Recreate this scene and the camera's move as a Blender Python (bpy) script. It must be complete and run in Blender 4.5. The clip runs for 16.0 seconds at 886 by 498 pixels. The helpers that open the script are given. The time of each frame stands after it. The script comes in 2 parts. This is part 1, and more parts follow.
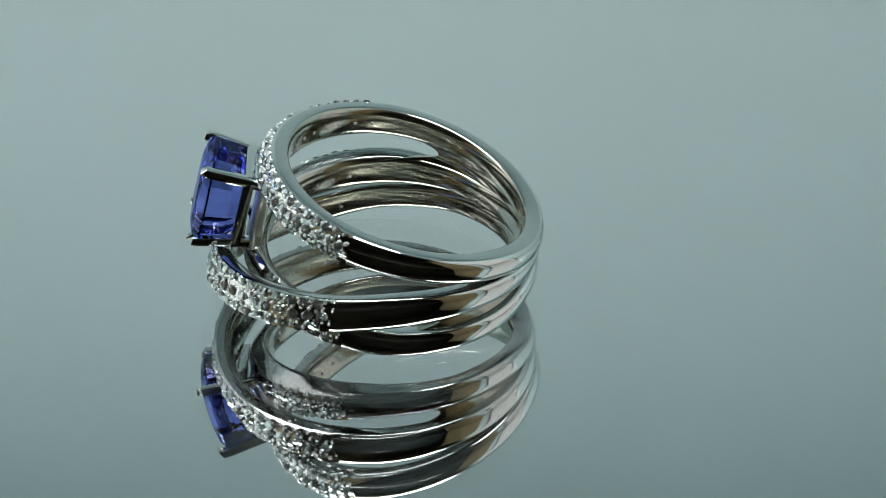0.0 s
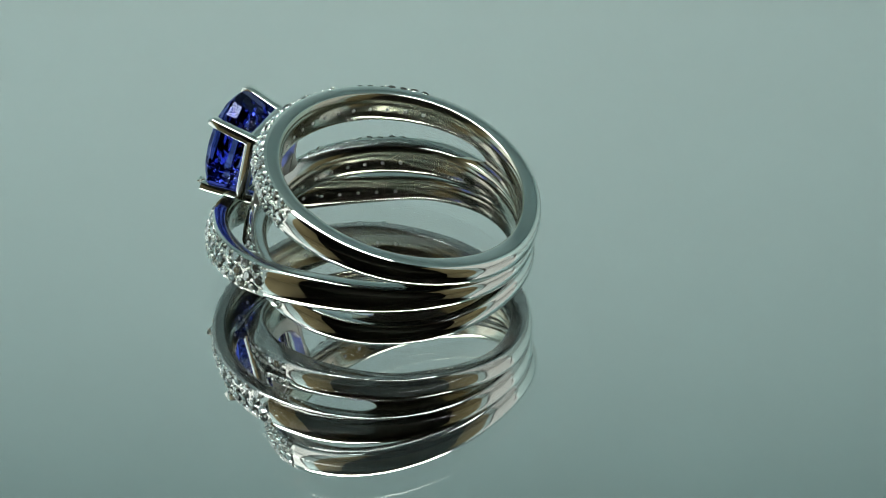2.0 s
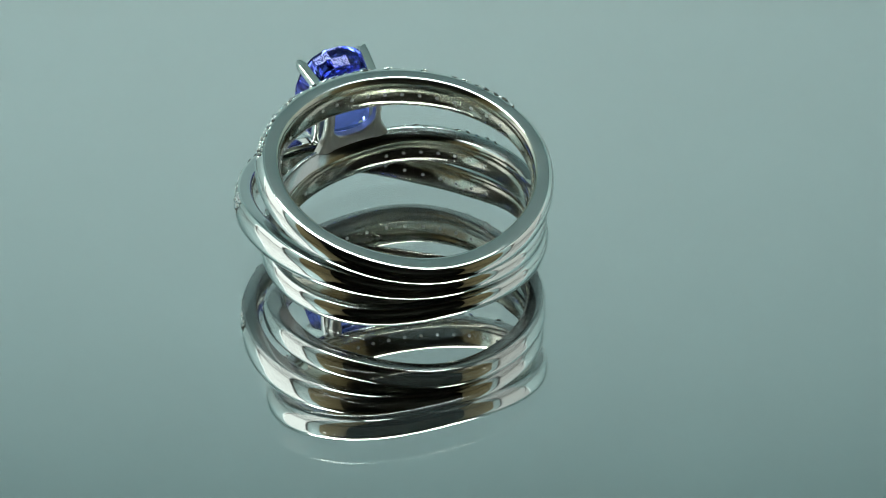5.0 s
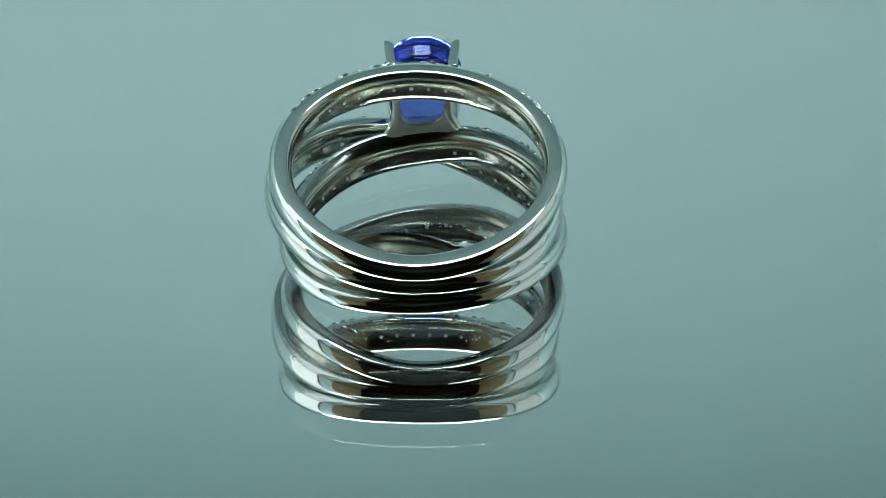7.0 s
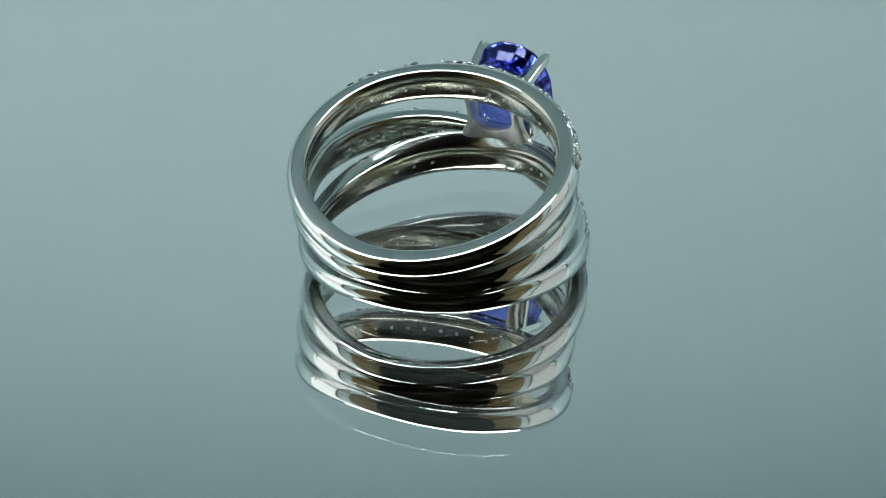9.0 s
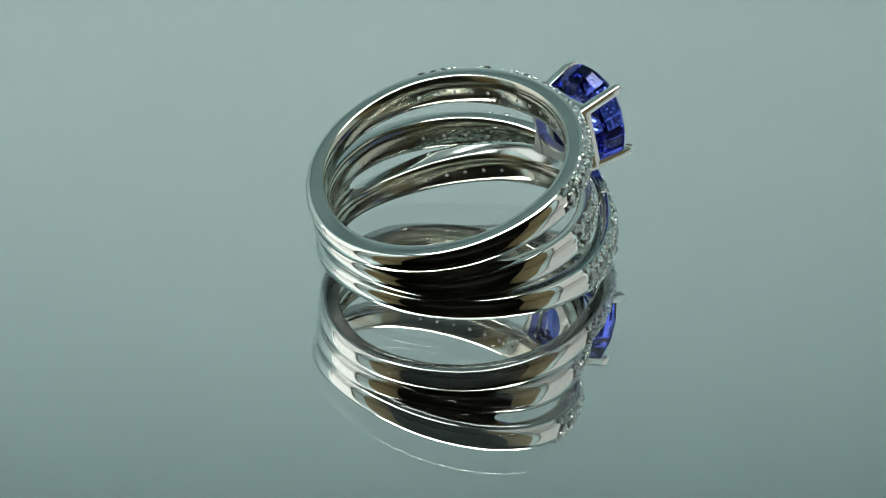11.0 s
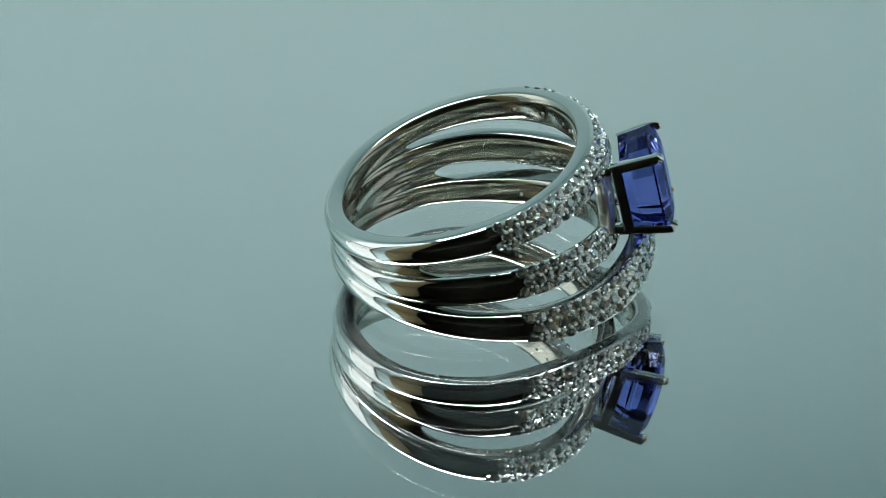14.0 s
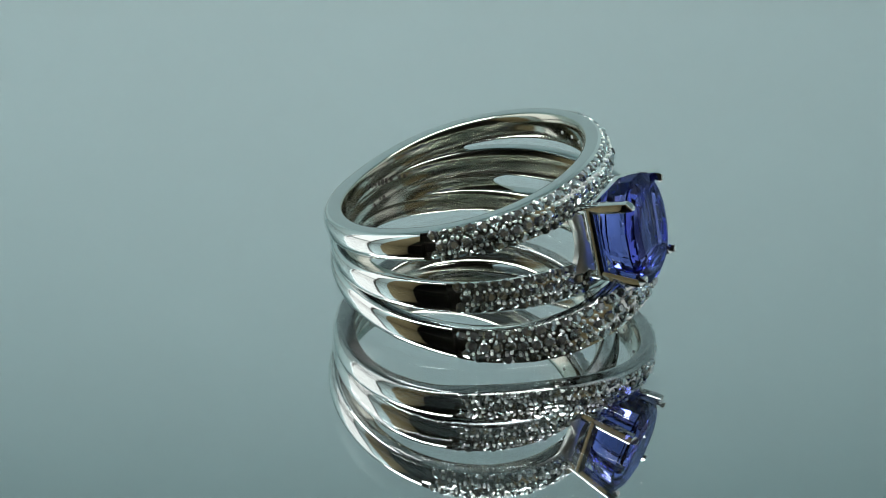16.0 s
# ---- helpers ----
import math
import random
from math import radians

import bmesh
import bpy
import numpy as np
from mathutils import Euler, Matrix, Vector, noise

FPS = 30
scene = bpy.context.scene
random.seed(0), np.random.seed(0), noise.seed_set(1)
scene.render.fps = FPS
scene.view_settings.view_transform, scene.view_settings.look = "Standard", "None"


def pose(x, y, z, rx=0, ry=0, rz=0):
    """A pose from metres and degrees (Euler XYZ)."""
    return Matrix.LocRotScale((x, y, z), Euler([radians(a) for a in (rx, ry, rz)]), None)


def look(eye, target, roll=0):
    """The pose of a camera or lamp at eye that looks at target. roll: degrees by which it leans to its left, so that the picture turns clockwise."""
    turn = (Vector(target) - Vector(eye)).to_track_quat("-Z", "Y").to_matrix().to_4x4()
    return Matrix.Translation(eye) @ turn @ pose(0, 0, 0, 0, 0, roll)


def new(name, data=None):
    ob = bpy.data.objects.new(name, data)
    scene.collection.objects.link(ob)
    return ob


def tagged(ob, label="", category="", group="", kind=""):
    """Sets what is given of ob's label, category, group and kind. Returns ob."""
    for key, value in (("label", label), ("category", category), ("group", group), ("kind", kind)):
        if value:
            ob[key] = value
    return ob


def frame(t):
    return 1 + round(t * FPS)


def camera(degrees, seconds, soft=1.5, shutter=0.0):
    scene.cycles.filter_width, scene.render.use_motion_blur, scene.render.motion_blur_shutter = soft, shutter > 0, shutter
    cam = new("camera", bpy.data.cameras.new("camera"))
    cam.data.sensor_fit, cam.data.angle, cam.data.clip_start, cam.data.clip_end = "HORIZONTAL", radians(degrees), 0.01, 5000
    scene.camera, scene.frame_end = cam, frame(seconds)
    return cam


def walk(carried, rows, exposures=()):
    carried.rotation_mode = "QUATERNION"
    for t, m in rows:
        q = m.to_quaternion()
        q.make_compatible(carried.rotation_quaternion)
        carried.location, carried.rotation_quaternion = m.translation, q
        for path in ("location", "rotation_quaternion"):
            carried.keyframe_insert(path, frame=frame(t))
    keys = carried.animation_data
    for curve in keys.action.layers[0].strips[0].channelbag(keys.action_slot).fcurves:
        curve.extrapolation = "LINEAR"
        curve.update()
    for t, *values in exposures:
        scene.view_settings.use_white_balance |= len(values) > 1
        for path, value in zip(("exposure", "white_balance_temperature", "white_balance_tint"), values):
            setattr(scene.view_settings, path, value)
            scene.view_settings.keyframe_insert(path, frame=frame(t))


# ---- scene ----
MM = 0.001


# ---- camera: stands still beside the turntable ----
GLASS_TOP = -1.56          # height of the glass in the ring's measuring frame, mm
ELEV, DIST, YAW, PITCH = 31.900, 161.28, 0.291, 31.688
cam = camera(22.0, 16.0, soft=0.95)
EYE = Vector((0, -DIST * math.cos(radians(ELEV)), DIST * math.sin(radians(ELEV)) - GLASS_TOP)) * MM
WAY = Vector((math.sin(radians(YAW)) * math.cos(radians(PITCH)), math.cos(radians(YAW)) * math.cos(radians(PITCH)), -math.sin(radians(PITCH))))
walk(cam, [(0.0, look(EYE, EYE + WAY)), (16.0, look(EYE, EYE + WAY))],
     [(0.0, 0.12, 6751, 12.3), (1.5, 0.12, 6899, 6.8), (2.5, 0.12, 7015, 4.3), (3.5, 0.12, 7106, 2.2),
      (4.2, 0.12, 6958, 5.1), (6.3, 0.12, 6236, -3.8), (7.0, 0.12, 6181, -4.1), (8.0, 0.12, 6348, 4.2),
      (9.0, 0.12, 6555, 7.4), (11.5, 0.12, 6926, 6.4), (12.5, 0.12, 6827, 3.9), (13.0, 0.12, 6658, 8.0),
      (14.0, 0.12, 6453, 4.8), (14.5, 0.12, 6400, 3.5), (15.0, 0.12, 6502, 8.1), (16.0, 0.12, 6552, 9.3)])

# ---- light ----
world = bpy.data.worlds.new("dim_room")
scene.world = world
world.use_nodes = True
world.node_tree.nodes["Background"].inputs[0].default_value = (0.55, 0.6, 0.62, 1)
world.node_tree.nodes["Background"].inputs[1].default_value = 0.10


def area_lamp(name, at, to, w, h, watts, colour):
    d = bpy.data.lights.new(name, "AREA")
    d.shape, d.size, d.size_y, d.energy, d.color = "RECTANGLE", w, h, watts, colour
    ob = new(name, d)
    ob.matrix_world = look(at, to)
    return ob


# place, aim, watts, width, height of the two added side fill lamps and of the panel over the turntable
LAMPS = (((-0.315, 0.10, 0.155), (0.0, 0.30, 0.12), 0.30, 0.30, 0.30), ((0.315, 0.08, 0.155), (-0.05, 0.30, 0.06), 0.12, 0.30, 0.30),
         ((-0.05, 0.01, 0.44), (-0.05, 0.025, 0.0), 2.45, 0.46, 0.15))
for at, to, watts, wide, high in LAMPS:
    area_lamp("lamp_light", at, to, wide, high, watts, (0.98, 1.0, 1.0))


# ---- materials ----
def material(name, colour, rough=0.5, metal=0.0, vary=0.0, scale=40.0, bump=0.0, bump_scale=400.0, **extra):
    m = bpy.data.materials.new(name)
    m.use_nodes = True
    nt = m.node_tree
    b = nt.nodes["Principled BSDF"]
    b.inputs["Base Color"].default_value = (*colour, 1)
    b.inputs["Roughness"].default_value = rough
    b.inputs["Metallic"].default_value = metal
    for k, val in extra.items():
        b.inputs[k.replace("_", " ")].default_value = val
    co = nt.nodes.new("ShaderNodeTexCoord")
    if vary:
        n = nt.nodes.new("ShaderNodeTexNoise")
        n.inputs["Scale"].default_value, n.inputs["Detail"].default_value = scale, 6
        nt.links.new(co.outputs["Object"], n.inputs["Vector"])
        r = nt.nodes.new("ShaderNodeMapRange")
        r.inputs["To Min"].default_value, r.inputs["To Max"].default_value = 1 - vary, 1 + vary
        nt.links.new(n.outputs["Fac"], r.inputs["Value"])
        mul = nt.nodes.new("ShaderNodeVectorMath")
        mul.operation = "MULTIPLY"
        mul.inputs[0].default_value = colour
        nt.links.new(r.outputs["Result"], mul.inputs[1])
        nt.links.new(mul.outputs["Vector"], b.inputs["Base Color"])
        r2 = nt.nodes.new("ShaderNodeMapRange")
        r2.inputs["To Min"].default_value, r2.inputs["To Max"].default_value = rough * 0.7, min(1, rough * 1.3)
        nt.links.new(n.outputs["Fac"], r2.inputs["Value"])
        nt.links.new(r2.outputs["Result"], b.inputs["Roughness"])
    if bump:
        n = nt.nodes.new("ShaderNodeTexNoise")
        n.inputs["Scale"].default_value, n.inputs["Detail"].default_value = bump_scale, 4
        nt.links.new(co.outputs["Object"], n.inputs["Vector"])
        bn = nt.nodes.new("ShaderNodeBump")
        bn.inputs["Strength"].default_value, bn.inputs["Distance"].default_value = bump, 0.0001
        nt.links.new(n.outputs["Fac"], bn.inputs["Height"])
        nt.links.new(bn.outputs["Normal"], b.inputs["Normal"])
    return m


def glass(name, colour, ior, rough=0.0):
    m = bpy.data.materials.new(name)
    m.use_nodes = True
    nt = m.node_tree
    nt.nodes.remove(nt.nodes["Principled BSDF"])
    g = nt.nodes.new("ShaderNodeBsdfGlass")
    g.inputs["Color"].default_value = (*colour, 1)
    g.inputs["IOR"].default_value, g.inputs["Roughness"].default_value = ior, rough
    nt.links.new(g.outputs[0], nt.nodes["Material Output"].inputs[0])
    return m


satin_gold = material("satin_white_gold", (0.56, 0.605, 0.605), 0.15, 1.0, 0.04, 300)
cast_gold = material("cast_white_gold", (0.66, 0.68, 0.65), 0.36, 1.0, 0.08, 500, 0.15, 2500)
bead_gold = material("bead_white_gold", (0.79, 0.86, 0.83), 0.30, 1.0, 0.05, 900)
white_gold = material("white_gold", (0.755, 0.785, 0.765), 0.05, 1.0, 0.03, 300, 0.04, 1500)
# duller worn inside of the bands, its dark reflections put into the colour
shaded_gold = material("shaded_white_gold", (0.53, 0.54, 0.47), 0.15, 1.0, 0.06, 400)
diamond_glass = glass("diamond", (0.93, 1.0, 1.0), 2.42)
_nt = diamond_glass.node_tree
_mix, _mix2 = _nt.nodes.new("ShaderNodeMixShader"), _nt.nodes.new("ShaderNodeMixShader")
_df, _gl = _nt.nodes.new("ShaderNodeBsdfDiffuse"), _nt.nodes.new("ShaderNodeBsdfGlossy")
_df.inputs["Color"].default_value = (0.95, 0.97, 1.0, 1)            # a little light scattered by fine facets
_gl.inputs["Color"].default_value = (0.84, 0.97, 1.0, 1)
_gl.inputs["Roughness"].default_value = 0.03
_mix.inputs[0].default_value, _mix2.inputs[0].default_value = 0.24, 0.05
_nt.links.new(_nt.nodes["Glass BSDF"].outputs[0], _mix.inputs[1])
_nt.links.new(_gl.outputs[0], _mix.inputs[2])
_nt.links.new(_mix.outputs[0], _mix2.inputs[1])
_nt.links.new(_df.outputs[0], _mix2.inputs[2])
_nt.links.new(_mix2.outputs[0], _nt.nodes["Material Output"].inputs[0])
# light passing through the diamonds, painted as a pale colour on their points
lit_culet_white = material("lit_culet_white", (0.62, 0.66, 0.66), 0.15, 0.0, 0.05, 900)
engraved = material("engraved_metal", (0.10, 0.09, 0.08), 0.5, 0.6, 0.2, 900)
tanzanite = glass("tanzanite", (0.47, 0.53, 0.92), 1.58)
plate_glass = glass("plate_glass", (1.0, 1.0, 1.0), 1.52)
silvering = material("silvering", (0.915, 0.92, 0.925), 0.015, 1.0)
fabric = material("white_fabric", (0.63, 0.80, 0.825), 0.9, 0.0, 0.05, 12, 0.3, 900)
card = material("brown_card", (0.28, 0.23, 0.125), 0.8, 0.0, 0.15, 25, 0.3, 300)
dark_wall = material("dark_wall", (0.22, 0.215, 0.17), 0.8, 0.0, 0.2, 3, 0.2, 60)
wood = material("table_wood", (0.16, 0.10, 0.06), 0.5, 0.0, 0.25, 14, 0.2, 80)
black_plastic = material("black_plastic", (0.02, 0.02, 0.02), 0.35, 0.0, 0.2, 60, 0.1, 500)
lamp_housing = material("grey_metal", (0.3, 0.3, 0.3), 0.4, 0.8, 0.1, 60, 0.1, 300)


# ---- small mesh helpers ----
def mesh_of(name, verts, faces, mat, smooth=40.0):
    me = bpy.data.meshes.new(name)
    me.from_pydata([tuple(v) for v in verts], [], faces)
    me.materials.append(mat)
    bm = bmesh.new()
    bm.from_mesh(me)
    bmesh.ops.recalc_face_normals(bm, faces=bm.faces)
    bm.to_mesh(me)
    bm.free()
    if smooth:
        me.shade_smooth()
        me.set_sharp_from_angle(angle=radians(smooth))
    return me


def part(name, data, parent, label="", m=None):
    ob = new(name, data)
    ob.parent = parent
    if m is not None:
        ob.matrix_basis = m
    if label:
        ob["label"] = label
    return ob


def box(name, lo, hi, mat, bevel=0.0):
    bm = bmesh.new()
    bmesh.ops.create_cube(bm, size=1)
    for v in bm.verts:
        v.co = Vector([(lo[i] + hi[i]) / 2 + v.co[i] * (hi[i] - lo[i]) for i in range(3)])
    if bevel:
        bmesh.ops.bevel(bm, geom=bm.edges[:], offset=bevel, segments=2, affect="EDGES")
    me = bpy.data.meshes.new(name)
    bm.to_mesh(me)
    bm.free()
    me.materials.append(mat)
    return me


# ---- the setting: a light tent on a table in a dark room ----
table = tagged(new("table"), "brown wooden table under the photo tent", "table")
part("tabletop", box("tabletop", (-0.75, -0.75, -0.06), (0.75, 0.65, -0.03), wood, 0.003), table)
for lx in (-0.69, 0.64):
    for ly in (-0.69, 0.54):
        part("leg", box("leg", (lx, ly, -0.75), (lx + 0.05, ly + 0.05, -0.06), wood, 0.003), table)
tagged(new("wall_back", box("wall_back", (-0.34, 0.52, -0.03), (0.34, 0.53, 0.46), fabric)), "pale back wall of a fabric photo tent", "backdrop", kind="structure")
for sx, nm in ((-1, "wall_left"), (1, "wall_right")):
    tagged(new(nm, box(nm, (min(sx * 0.34, sx * 0.35), -0.13, -0.03), (max(sx * 0.34, sx * 0.35), 0.52, 0.46), fabric)), "pale side wall of a fabric photo tent", "backdrop", kind="structure")
    # unseen flaps, added to give the ring's dark reflections brown edges
    fl = nm.replace("wall", "flap")
    tagged(new(fl, box(fl, (min(sx * 0.34, sx * 0.345), -0.34, -0.03), (max(sx * 0.34, sx * 0.345), -0.13, 0.40), card)), "unseen brown card flap added to tint the ring's dark reflections", "flap", kind="structure")
tagged(new("ceiling", box("ceiling", (-0.35, -0.05, 0.465), (0.35, 0.53, 0.475), fabric)), "pale fabric roof of the photo tent", "backdrop", kind="structure")
for nm, lo, hi in (("wall_north", (-1.3, 1.2, -0.75), (1.3, 1.3, 1.4)), ("wall_south", (-1.3, -1.4, -0.75), (1.3, -1.3, 1.4)),
                   ("wall_east", (1.3, -1.3, -0.75), (1.4, 1.2, 1.4)), ("wall_west", (-1.4, -1.3, -0.75), (-1.3, 1.2, 1.4)),
                   ("floor", (-1.3, -1.3, -0.80), (1.3, 1.2, -0.75)), ("room_ceiling", (-1.3, -1.3, 1.4), (1.3, 1.2, 1.45))):
    tagged(new(nm, box(nm, lo, hi, dark_wall)), "dark unlit wall of the room", "wall", kind="structure")

# ---- mirror plate on a turntable ----
GLASS = 2.2 * MM


def disc(name, r, z0, z1, mat, bevel=0.0003, n=128):
    bm = bmesh.new()
    bmesh.ops.create_cone(bm, cap_ends=True, segments=n, radius1=r, radius2=r, depth=z1 - z0, matrix=Matrix.Translation((0, 0, (z0 + z1) / 2)))
    if bevel:
        bmesh.ops.bevel(bm, geom=[e for e in bm.edges if abs(e.verts[0].co.z - e.verts[1].co.z) < 1e-7], offset=bevel, segments=2, affect="EDGES")
    me = bpy.data.meshes.new(name)
    bm.to_mesh(me)
    bm.free()
    me.materials.append(mat)
    return me


turntable = tagged(new("turntable", None), "black motorised turntable carrying a round mirror", "turntable")
part("platter", disc("platter", 0.12, -0.014, -0.0042, black_plastic, 0.001), turntable)
part("foot", disc("foot", 0.09, -0.03, -0.0145, black_plastic, 0.002), turntable)
mirror = tagged(new("mirror", None), "round glass mirror lying flat on a turntable", "mirror")
part("glass_plate", disc("glass_plate", 0.115, -GLASS, 0, plate_glass), mirror, "clear glass plate")
part("silver_back", disc("silver_back", 0.1145, -GLASS - 0.0012, -GLASS - 0.00001, silvering, 0), mirror, "silvered back of the mirror")

# ---- the ring ----
KN = [-180, -130, -90, -60, -30, 0, 30, 60, 90, 130, 180]
# height of each strand along the finger (mm), from one side round the stone to the other
STRANDS = {
    "upper": [1.72, 2.03, 2.30, 2.30, 2.35, 2.46, 2.55, 2.61, 2.58, 2.28, 1.72],
    "crossing": [-1.17, -2.15, -4.01, -5.55, -6.15, -5.45, -4.00, -2.37, -0.78, 0.25, 0.43],
    "inner": [0.43, -0.56, -1.19, -2.02, -2.80, -3.70, -3.95, -4.06, -3.82, -2.56, -1.17],
}
# how far each strand stands out from the round at the same places (mm)
SWELL = {
    "upper": [0.0, 0.06, 0.12, 0.10, 0.05, 0.05, 0.10, 0.14, 0.03, -0.04, 0.0],
    "crossing": [0.35, 0.32, 0.28, 0.07, 0.01, 0.02, 0.06, 0.06, -0.11, -0.08, 0.03],
    "inner": [0.03, 0.01, -0.03, -0.13, -0.10, -0.10, -0.16, -0.24, -0.16, 0.19, 0.35],
}
TILT, LEAN, CU, CV, CZ = 13.776, -1.214, -0.374, 0.282, 3.851
RI, RO = 8.625, 10.147
PAVE = {"upper": [(-78, 67)], "crossing": [(-74, 69)], "inner": [(-73, -15), (28, 73)]}
HALF = {"upper": (0.78, 1.0, 1.0, 1.36), "crossing": (0.76, 1.22, 1.04, 1.5), "inner": (0.76, 1.0, 1.16, 1.22)}
LIP = {"upper": 0.0, "crossing": 0.0, "inner": 0.20}          # how much the inner face is drawn down at its lower edge, mm
FRONT = {"upper": 0.75, "crossing": 0.25, "inner": 0.2}      # how much thicker each strand is towards the stone, mm
BACK_TO_BASE = Matrix.Translation((CU, CV, CZ - GLASS_TOP)) @ Matrix.Rotation(-radians(TILT), 4, "Y") @ Matrix.Rotation(radians(LEAN), 4, "X")


def spline(ks, a):
    i = max(0, min(len(KN) - 2, sum(1 for k in KN[1:] if k <= a)))

    def slope(j):
        if j == 0 or j == len(KN) - 1:
            return 0.0
        return (ks[j + 1] - ks[j - 1]) / (KN[j + 1] - KN[j - 1])
    h = KN[i + 1] - KN[i]
    t = (a - KN[i]) / h
    return ((2 * t**3 - 3 * t**2 + 1) * ks[i] + (t**3 - 2 * t**2 + t) * h * slope(i)
            + (-2 * t**3 + 3 * t**2) * ks[i + 1] + (t**3 - t**2) * h * slope(i + 1))


def half_width(strand, a):
    b, sa, sb, f = HALF[strand]
    c = math.cos(radians(a))
    k = (1 + math.sin(radians(a))) / 2
    side = sa * k + sb * (1 - k)
    return side + (f - side) * c if c > 0 else side + (side - b) * c


def bump(strand, a):
    r = -0.143 * math.cos(radians(2 * a)) + spline(SWELL[strand], a)
    if strand == "upper":
        r -= 0.26 * math.exp(-(radians(a) / 0.9) ** 2)
    if strand == "crossing":
        r += 2.487 * math.exp(-(radians(a) - 0.45) ** 2)
    return r


def ease(x):
    x = max(0.0, min(1.0, x))
    return x * x * (3 - 2 * x)


def in_pave(strand, a):
    return any(lo < a < hi for lo, hi in PAVE[strand])


def ring_point(strand, a, s, depth=0.0, inner=False):
    """A point of a strand, mm in the ring's base frame: a round the finger, s across the strand from -1 to 1."""
    hw = half_width(strand, a)
    w = spline(STRANDS[strand], a) + s * hw
    if inner and strand == "inner":
        w -= 0.4 * max(0.0, min(1.0, (120 - abs(a)) / 40)) * (1 if a < 0 else 0.3 + 0.7 * math.cos(radians(min(a, 90)))) + 0.25 * math.exp(-(radians(a - 12) / 0.7) ** 2)
    if inner:
        if s < 0:                                                # the lower lip reaches further down
            w += s * LIP[strand] * math.exp(-((a - 45) / 38) ** 2)
        r = RI + 0.32 * abs(s) ** 3 * (0.25 + 0.75 * ease((170 - abs(a)) / 70))
        if strand == "inner":
            r -= 0.25 * math.exp(-((a - 65) / 35) ** 2)
    else:
        r = RO - 0.34 * abs(s) ** 3.0
        r += FRONT[strand] * math.exp(-(radians(a) / (1.2 if strand == "upper" else 0.95)) ** 2) * (1 - 0.9 * abs(s) ** 2.2)
        if in_pave(strand, a):
            r -= 0.36 * max(0.0, 1 - (abs(s) / 0.93) ** 8)
    r += bump(strand, a) - depth
    return BACK_TO_BASE @ Vector((r * math.cos(radians(a)), r * math.sin(radians(a)), w))


def strand_mesh(strand):
    n, outer, inn = 960, 15, 13
    span = 0.93
    prof = [(-span + 2 * span * k / (outer - 1), None) for k in range(outer)]
    prof += [(0.985, 0.90), (1.0, 0.78), (1.0, 0.20), (0.98, 0.06)]  # flat flank with eased edges, share of the way out from the finger
    prof += [(0.92 - 1.84 * k / (inn - 1), 0.0) for k in range(inn)]
    prof += [(-0.98, 0.06), (-1.0, 0.20), (-1.0, 0.78), (-0.985, 0.90)]
    m = len(prof)
    angles = [-180 + 360 * i / n for i in range(n + 1)]
    for lo, hi in PAVE[strand]:
        angles += [lo - 0.05, lo + 0.05, hi - 0.05, hi + 0.05]
    angles.sort()
    verts, faces = [], []
    for a in angles:
        for s, f in prof:
            if f is None:
                v = ring_point(strand, a, s)
            elif f == 0.0:
                v = ring_point(strand, a, s, 0, True)
            else:
                v = ring_point(strand, a, s, 0, True).lerp(ring_point(strand, a, s), f)
            verts.append(v * MM)
    for i in range(len(angles) - 1):
        for k in range(m):
            k2 = (k + 1) % m
            faces.append((i * m + k, i * m + k2, (i + 1) * m + k2, (i + 1) * m + k))
    me = mesh_of(strand + "_band", verts, faces, white_gold, 50)
    # inner faces: shade inside the ring is in this colour
    me.materials.append(shaded_gold)
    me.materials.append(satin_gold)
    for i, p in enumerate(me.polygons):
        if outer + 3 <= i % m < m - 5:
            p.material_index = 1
        elif i % m >= m - 5 or outer - 1 < i % m:
            p.material_index = 2
    return me


def web_mesh(above, below, a0, a1):
    """The sunk metal that joins two strands where they run side by side, round the back of the finger."""
    n, m = max(8, int(abs(a1 - a0) / 2)), 13
    verts, faces = [], []
    for i in range(n + 1):
        for k in list(range(m)) + list(range(m - 1, -1, -1)):
            q = 2 * k / (m - 1) - 1
            end = a1 - math.copysign(26, a1) * -(1 - q * q)      # the split starts as a rounded notch
            a = a0 + (end - a0) * i / n
            hi = spline(STRANDS[above], a) - 0.5 * half_width(above, a)
            lo = spline(STRANDS[below], a) + 0.5 * half_width(below, a)
            outer = len(verts) % (2 * m) < m
            rr = bump(above, a) * (1 + q) / 2 + bump(below, a) * (1 - q) / 2 + (RO - 0.50 - 0.36 * (1 - q * q) if outer else RI + 0.06 + 0.50 * ease((158 - abs(a)) / 40) * (1 - q * q))
            verts.append(BACK_TO_BASE @ Vector((rr * math.cos(radians(a)), rr * math.sin(radians(a)), lo + (hi - lo) * (q + 1) / 2)) * MM)
    c = 2 * m
    for i in range(n):
        for k in range(c):
            k2 = (k + 1) % c
            faces.append((i * c + k, i * c + k2, (i + 1) * c + k2, (i + 1) * c + k))
    for e in (0, n * c):
        for k in range(m - 1):
            faces.append((e + k, e + k + 1, e + c - 2 - k, e + c - 1 - k))
    # the recess is darkened by colour too, with the gold of the inner faces
    return mesh_of("web", verts, faces, shaded_gold, 35)


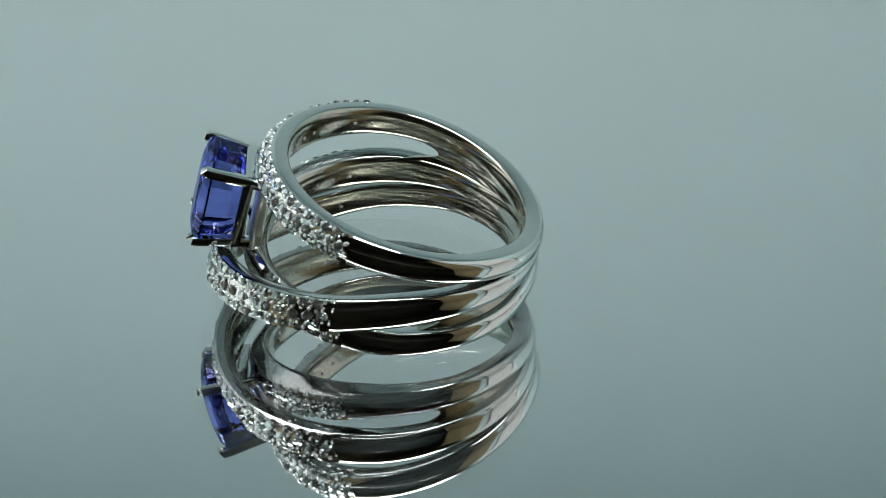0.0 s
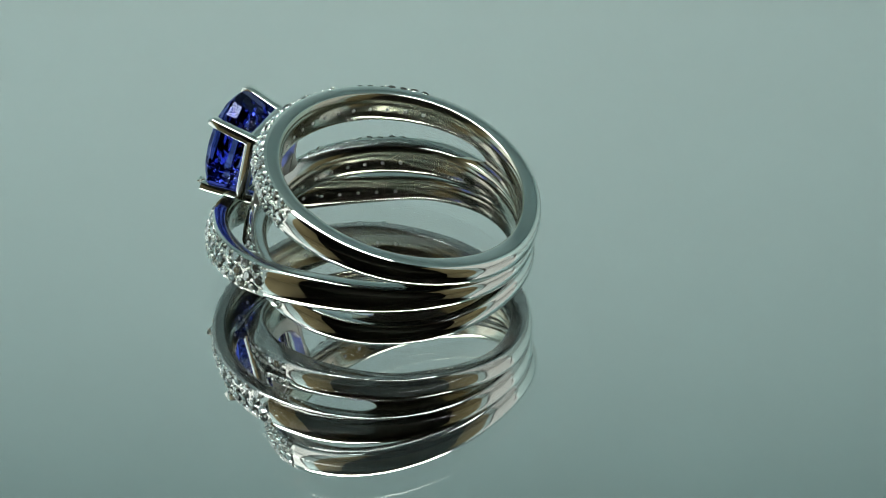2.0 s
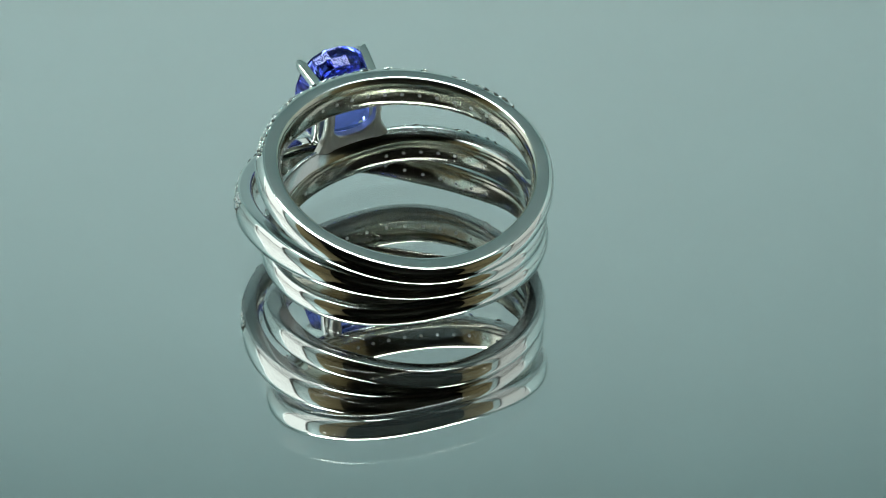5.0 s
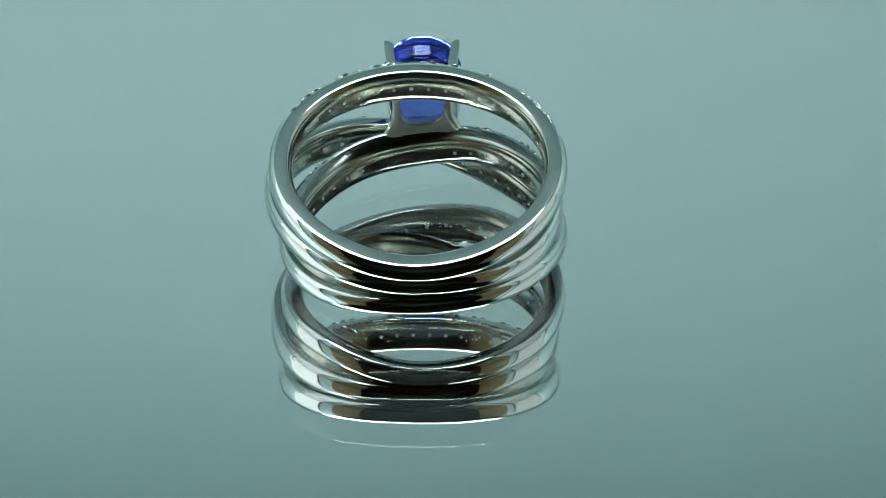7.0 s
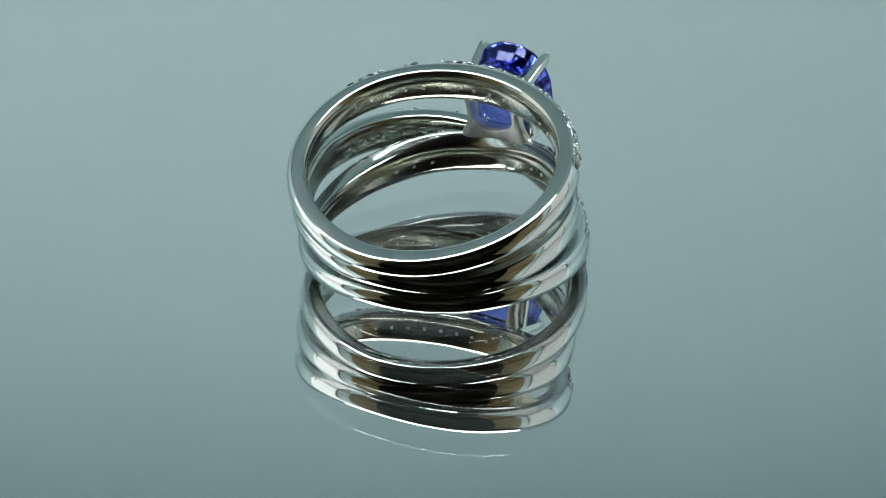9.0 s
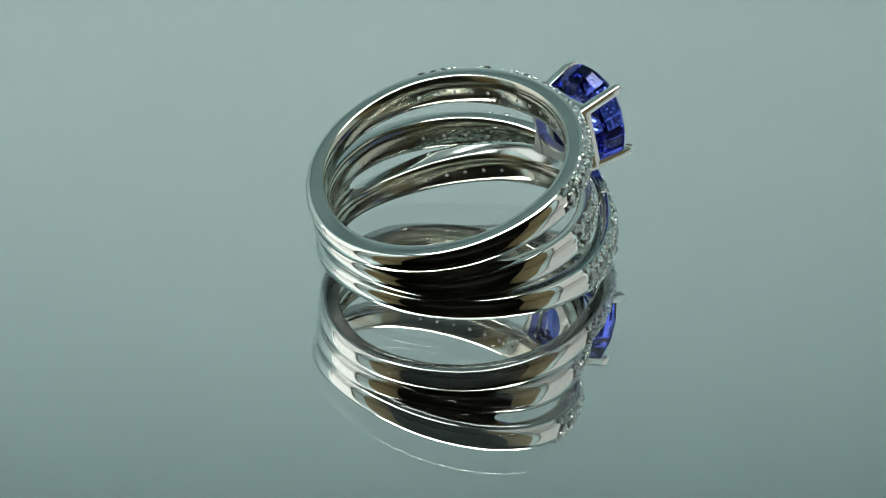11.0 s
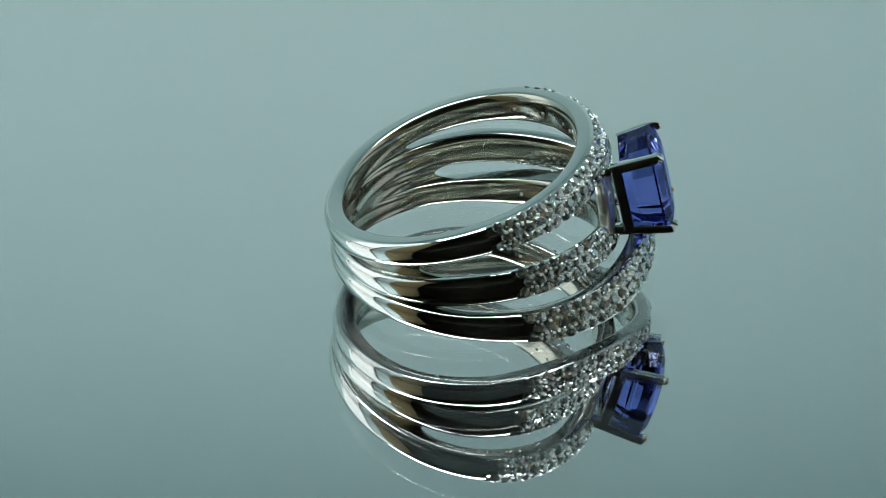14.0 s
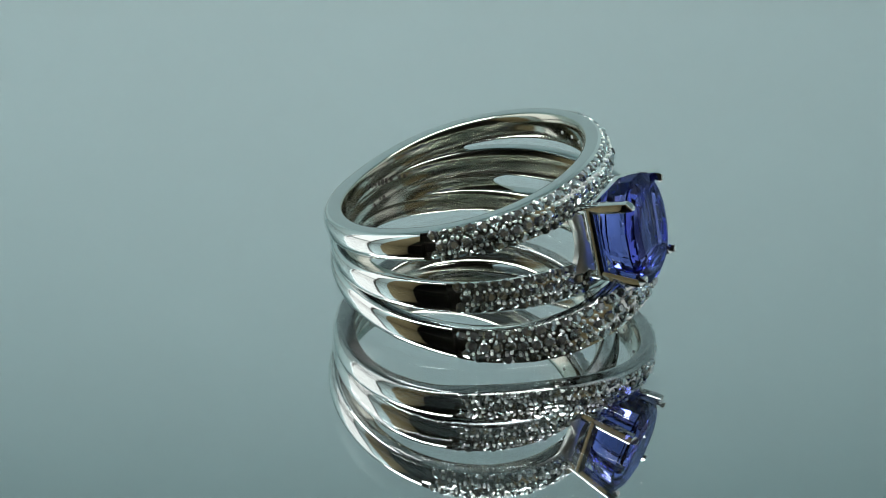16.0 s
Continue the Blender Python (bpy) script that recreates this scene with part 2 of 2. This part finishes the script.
def gem_mesh(name, r, mat, n=8):
    """A small brilliant, girdle at z 0, table towards +z."""
    ring_z = ((0.56 * r, 0.32 * r, 0.5), (0.85 * r, 0.17 * r, 0.0), (r, 0.03 * r, 0.5), (r, -0.03 * r, 0.5))
    verts = []
    for rr, z, o in ring_z:
        verts += [Vector((rr * math.cos(2 * math.pi * (k + o) / n), rr * math.sin(2 * math.pi * (k + o) / n), z)) * MM for k in range(n)]
    verts.append(Vector((0, 0, -0.8 * r)) * MM)
    faces = [tuple(range(n))]
    for q in range(3):
        for k in range(n):
            k2 = (k + 1) % n
            faces.append((q * n + k, (q + 1) * n + k, (q + 1) * n + k2, q * n + k2))
    for k in range(n):
        faces.append((3 * n + k, 4 * n, 3 * n + (k + 1) % n))
    return mesh_of(name, verts, faces, mat, 0)


def bead_mesh(r, mat):
    bm = bmesh.new()
    bmesh.ops.create_icosphere(bm, subdivisions=2, radius=r * MM)
    me = bpy.data.meshes.new("bead")
    bm.to_mesh(me)
    bm.free()
    me.materials.append(mat)
    me.shade_smooth()
    return me


ring = tagged(new("ring"), "white gold ring with three diamond-set bands and one violet-blue stone", "ring")
gem = gem_mesh("diamond", 0.43, diamond_glass)
bead = bead_mesh(0.115, bead_gold)


def surface_pose(strand, a, s, lift, spin=0.0):
    p = ring_point(strand, a, s)
    du = ring_point(strand, a + 0.5, s) - ring_point(strand, a - 0.5, s)
    dv = ring_point(strand, a, min(1, s + 0.1)) - ring_point(strand, a, max(-1, s - 0.1))
    z = du.cross(dv).normalized()
    x = du.normalized()
    y = z.cross(x)
    m = Matrix((x, y, z)).transposed().to_4x4()
    return Matrix.Translation((p + z * lift) * MM) @ m @ Matrix.Rotation(spin, 4, "Z")


culet = gem_mesh("culet", 0.14, lit_culet_white, 8)


def inner_pose(strand, a):
    p = ring_point(strand, a, 0.0, 0.0, True)
    q = ring_point(strand, a, 0.0, 1.0, True) - p
    return Matrix.Translation((p + q * 0.02) * MM) @ q.to_track_quat("Z", "Y").to_matrix().to_4x4()


rnd = random.Random(4)


def set_bead(band, strand, a, s, lift):
    """One raised bead, a little off its place and of its own size."""
    m = surface_pose(strand, a + rnd.uniform(-0.55, 0.55), s + rnd.uniform(-0.09, 0.09), lift + rnd.uniform(-0.05, 0.04))
    part("bead", bead, band, "", m @ Matrix.Diagonal((rnd.uniform(0.75, 1.35), rnd.uniform(0.75, 1.3), rnd.uniform(0.8, 1.1), 1)))


for strand in STRANDS:
    b = part("band", strand_mesh(strand), ring)
    for lo, hi in PAVE[strand]:
        step = math.degrees(0.87 / (RO + 0.3))
        count = int((hi - lo - 4) / step)
        start = (lo + hi - (count - 0.5) * step) / 2
        for i in range(count):
            for row, s in enumerate((-0.67, 0.0, 0.67)):
                a = start + (i + (0.5 if row == 1 else 0)) * step
                tip = Matrix.Rotation(rnd.uniform(-0.5, 0.5), 4, "X") @ Matrix.Rotation(rnd.uniform(-0.5, 0.5), 4, "Y")
                part("diamond", gem, b, "", surface_pose(strand, a, s, 0.07, rnd.uniform(0, 6)) @ tip)
                set_bead(b, strand, a + step / 2, s * 1.2 if row != 1 else 0.36, 0.17 if row == 1 else 0.10)
                if row == 1:
                    set_bead(b, strand, a + step / 2, -0.36, 0.17)
                    for v in (-0.3, 0.3):
                        set_bead(b, strand, a, v * 1.2, 0.15)

        holes = int(radians(hi - lo - 6) * RI / 1.25)
        for i in range(holes + 1):
            part("culet", culet, b, "", inner_pose(strand, lo + 3 + (hi - lo - 6) * i / holes))

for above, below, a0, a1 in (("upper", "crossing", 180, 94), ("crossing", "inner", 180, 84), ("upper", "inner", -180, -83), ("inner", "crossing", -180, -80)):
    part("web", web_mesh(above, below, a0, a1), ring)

# ---- head with four claws and the stone ----
HEAD = BACK_TO_BASE @ Matrix.Translation((13.17, -0.3, -0.62)) @ Matrix.Rotation(radians(90), 4, "Y") @ Matrix.Rotation(radians(90), 4, "Z")


def head_mesh_pose(m):
    return Matrix.Translation(m.translation * MM) @ m.to_3x3().to_4x4()


def oval(a, av, aw, e=2.25):
    c, s = math.cos(a), math.sin(a)
    return (av * abs(c) ** (2 / e) * (1 if c >= 0 else -1), aw * abs(s) ** (2 / e) * (1 if s >= 0 else -1))


def stone_mesh(av=2.95, aw=3.85, n=16):
    levels = ((0.64, 0.86, 0.5), (0.84, 0.66, 0.5), (0.98, 0.30, 0.5), (1.0, 0.20, 0.5), (0.985, 0.06, 0.5), (0.95, -0.65, 0.5), (0.88, -1.40, 0.5), (0.70, -2.05, 0.5))
    verts = []
    for k, z, o in levels:
        for i in range(n):
            x, y = oval(2 * math.pi * (i + o) / n, av * k, aw * k)
            verts.append(Vector((x, y, z)) * MM)
    verts += [Vector((0, 1.2, -2.4)) * MM, Vector((0, -1.2, -2.4)) * MM]
    top, faces = len(verts) - 2, [tuple(range(n))]
    for q in range(len(levels) - 1):
        for k in range(n):
            k2 = (k + 1) % n
            faces.append((q * n + k, (q + 1) * n + k, (q + 1) * n + k2, q * n + k2))
    q = (len(levels) - 1) * n
    for k in range(n):
        k2 = (k + 1) % n
        e1 = top if k < n / 2 else top + 1
        e2 = top if k2 < n / 2 else top + 1
        faces.append((q + k, e1, q + k2))
        if e1 != e2:
            faces.append((q + k2, e1, e2))
    return mesh_of("gemstone", verts, faces, tanzanite, 0)


def bar_mesh(name, path, half, mat, square=5):
    """A bar of rounded square section along a path of points, mm; half: half widths at each point."""
    verts, faces, n = [], [], 12
    for i, (p, h) in enumerate(zip(path, half)):
        p = Vector(p)
        d = (Vector(path[min(i + 1, len(path) - 1)]) - Vector(path[max(i - 1, 0)])).normalized()
        x = d.cross(Vector((0, 0, 1)) if abs(d.z) < 0.9 else Vector((0, 1, 0))).normalized()
        y = d.cross(x)
        for k in range(n):
            ox, oy = oval(2 * math.pi * (k + 0.5) / n, h, h, square)
            verts.append((p + x * ox + y * oy) * MM)
    for i in range(len(path) - 1):
        for k in range(n):
            k2 = (k + 1) % n
            faces.append((i * n + k, i * n + k2, (i + 1) * n + k2, (i + 1) * n + k))
    faces += [tuple(range(n)), tuple(range((len(path) - 1) * n, len(path) * n))]
    return mesh_of(name, verts, faces, mat, 40)


HP = head_mesh_pose(HEAD)
setting = part("setting", None, ring, "four-claw white gold setting", HP)
part("gemstone", stone_mesh(), ring, "violet-blue oval faceted stone", HP)
for sx in (-1, 1):
    for sy in (-1, 1):
        tipx, tipy = sx * 2.45, sy * 2.7
        path = [(sx * 2.05, sy * 2.3, -3.4), (sx * 2.25, sy * 2.5, -1.6), (tipx, tipy, 0.0), (tipx * 1.02, tipy * 1.02, 0.5), (tipx * 0.97, tipy * 0.97, 0.72), (tipx * 0.90, tipy * 0.92, 0.84)]
        part("claw", bar_mesh("claw", path, (0.36, 0.36, 0.35, 0.34, 0.28, 0.12), white_gold), setting)


def gusset_mesh(side):
    """A smooth shoulder that ties the upper strand to the one beneath it, beside the foot of the stone."""
    n, m, c = 20, 6, 14
    verts, faces = [], []
    for i in range(n + 1):
        u = i / n
        reach = 2.2 + 1.1 * max(0.0, 1 - u / 0.55) ** 1.8 + 0.35 * max(0.0, u - 0.7) / 0.3
        loop = [(1.7 + (reach - 1.7) * k / m, 1) for k in range(m + 1)] + [(reach - (reach - 1.7) * k / m, 0) for k in range(m + 1)]
        for v, out in loop:
            a = math.degrees((side * v - 0.3) / 9.6)
            top = spline(STRANDS["upper"], a) - 0.75 * half_width("upper", a)
            low = spline(STRANDS["inner"], a) + 0.35 * half_width("inner", a)
            edge = 0.22 * ((v - 1.7) / (reach - 1.7)) ** 3         # rounded towards the open side
            rr = 10.05 - edge if out else 9.15 + edge
            verts.append(BACK_TO_BASE @ Vector((rr * math.cos(radians(a)), rr * math.sin(radians(a)), low + (top - low) * u)) * MM)
    for i in range(n):
        for k in range(c):
            k2 = (k + 1) % c
            faces.append((i * c + k, i * c + k2, (i + 1) * c + k2, (i + 1) * c + k))
    faces += [tuple(range(c)), tuple(range(n * c, (n + 1) * c))]
    return mesh_of("shoulder", verts, faces, cast_gold, 50)


def saddle_mesh():
    """The hollowed foot between the shoulders, under the stone."""
    n = 24
    verts, faces = [], []
    for i in range(n + 1):
        v = -1.95 + 3.9 * i / n
        a = math.degrees((v - 0.3) / 9.6)
        low = spline(STRANDS["inner"], a) + 0.3 * half_width("inner", a)
        top = low + 1.45 + 1.5 * abs(v / 1.95) ** 3
        for rr, w in ((9.95, low), (9.95, top - 0.12), (9.85, top), (9.3, top), (9.2, top - 0.12), (9.2, low)):
            verts.append(BACK_TO_BASE @ Vector((rr * math.cos(radians(a)), rr * math.sin(radians(a)), w)) * MM)
    for i in range(n):
        for k in range(6):
            k2 = (k + 1) % 6
            faces.append((i * 6 + k, i * 6 + k2, (i + 1) * 6 + k2, (i + 1) * 6 + k))
    faces += [tuple(range(6)), tuple(range(n * 6, (n + 1) * 6))]
    return mesh_of("saddle", verts, faces, cast_gold, 35)


part("saddle", saddle_mesh(), ring, "satin white gold foot under the stone")
for side in (-1, 1):
    part("shoulder", gusset_mesh(side), ring, "satin white gold shoulder beside the setting")
# gallery frame under the stone
fr = [(sx * 2.16, sy * 2.42, -2.42) for sx, sy in ((-1, -1), (1, -1), (1, 1), (-1, 1))]
for i in range(4):
    part("gallery_bar", bar_mesh("gallery_bar", [fr[i], fr[(i + 1) % 4]], (0.38, 0.38), white_gold), setting)


# ---- worn maker's stamp inside the back of the ring ----
for i, (a, w, hgt) in enumerate(((177, 1.55, 0.30), (173.5, 1.45, 0.36), (171, 1.36, 0.22), (168, 1.26, 0.42), (165.5, 1.18, 0.42), (163, 1.10, 0.34), (160, 1.03, 0.26), (155, 0.92, 0.30), (152, 0.85, 0.22),
                                 (170, 0.15, 0.20), (167, 0.10, 0.26), (175, 0.0, 0.22))):
    m = BACK_TO_BASE @ Matrix.Rotation(radians(a), 4, "Z") @ Matrix.Translation((RI - 0.15, 0, w))
    m = Matrix.Translation(m.translation * MM) @ m.to_3x3().to_4x4()
    part("stamp_bar", box("stamp_bar", (-0.01 * MM, -0.09 * MM, -hgt / 2 * MM), (0.04 * MM, 0.09 * MM, hgt / 2 * MM), engraved), ring, "", m)


# ---- lamp heads ----
def rod(name, p, q, r, mat):
    bm = bmesh.new()
    bmesh.ops.create_cone(bm, cap_ends=True, segments=20, radius1=r, radius2=r, depth=q - p, matrix=Matrix.Translation((0, 0, (p + q) / 2)))
    me = bpy.data.meshes.new(name)
    bm.to_mesh(me)
    bm.free()
    me.materials.append(mat)
    me.shade_smooth()
    me.set_sharp_from_angle(angle=radians(40))
    return me


def lamp_head(at, to, wide, high):
    # the standing heads house the unseen fill lamps, added to brighten the sides
    hung = at[2] > 0.4
    base = Matrix.Translation((at[0], at[1], 0.465 if hung else -0.03))
    thing = tagged(new("lamp"), "flat daylight lamp panel hung from the tent's roof" if hung else "unseen square fill lamp head added on a short stand inside the tent", "lamp", "lamps of the tent")
    thing.matrix_basis = base
    x, y = wide / 2 + 0.005, high / 2 + 0.005
    part("housing", box("housing", (-x, -y, 0.004), (x, y, 0.018), lamp_housing, 0.003), thing, "", base.inverted() @ look(at, to))
    if hung:
        for dx in (-0.15, 0.15):
            part("hanger", rod("hanger", -0.010, 0.0, 0.004, lamp_housing), thing, "", Matrix.Translation((dx, 0, 0)))
    else:
        part("stand", rod("stand", 0.006, at[2] + 0.03, 0.006, lamp_housing), thing, "", Matrix.Translation((math.copysign(0.012, at[0]), 0, 0)))
        part("foot", rod("foot", 0.0, 0.006, 0.04, lamp_housing), thing, "", Matrix.Translation((math.copysign(-0.02, at[0]), 0, 0)))


for at, to, watts, wide, high in LAMPS:
    lamp_head(at, to, wide, high)


# ---- the turntable turns ----
SPIN0, RATE, STONE_AZ = 113.357, -13.109, 68.5
OFF = Vector((0.36, 2.95)) * MM


def motions():
    rows, plate = [], []
    for i in range(33):
        t = i * 0.5
        a = SPIN0 + RATE * t
        c, s = math.cos(radians(a)), math.sin(radians(a))
        rows.append((t, pose(c * OFF.x - s * OFF.y, s * OFF.x + c * OFF.y, 0, 0, 0, a + STONE_AZ)))
        plate.append((t, pose(0, 0, 0, 0, 0, a)))
    walk(ring, rows)
    walk(mirror, plate)


motions()
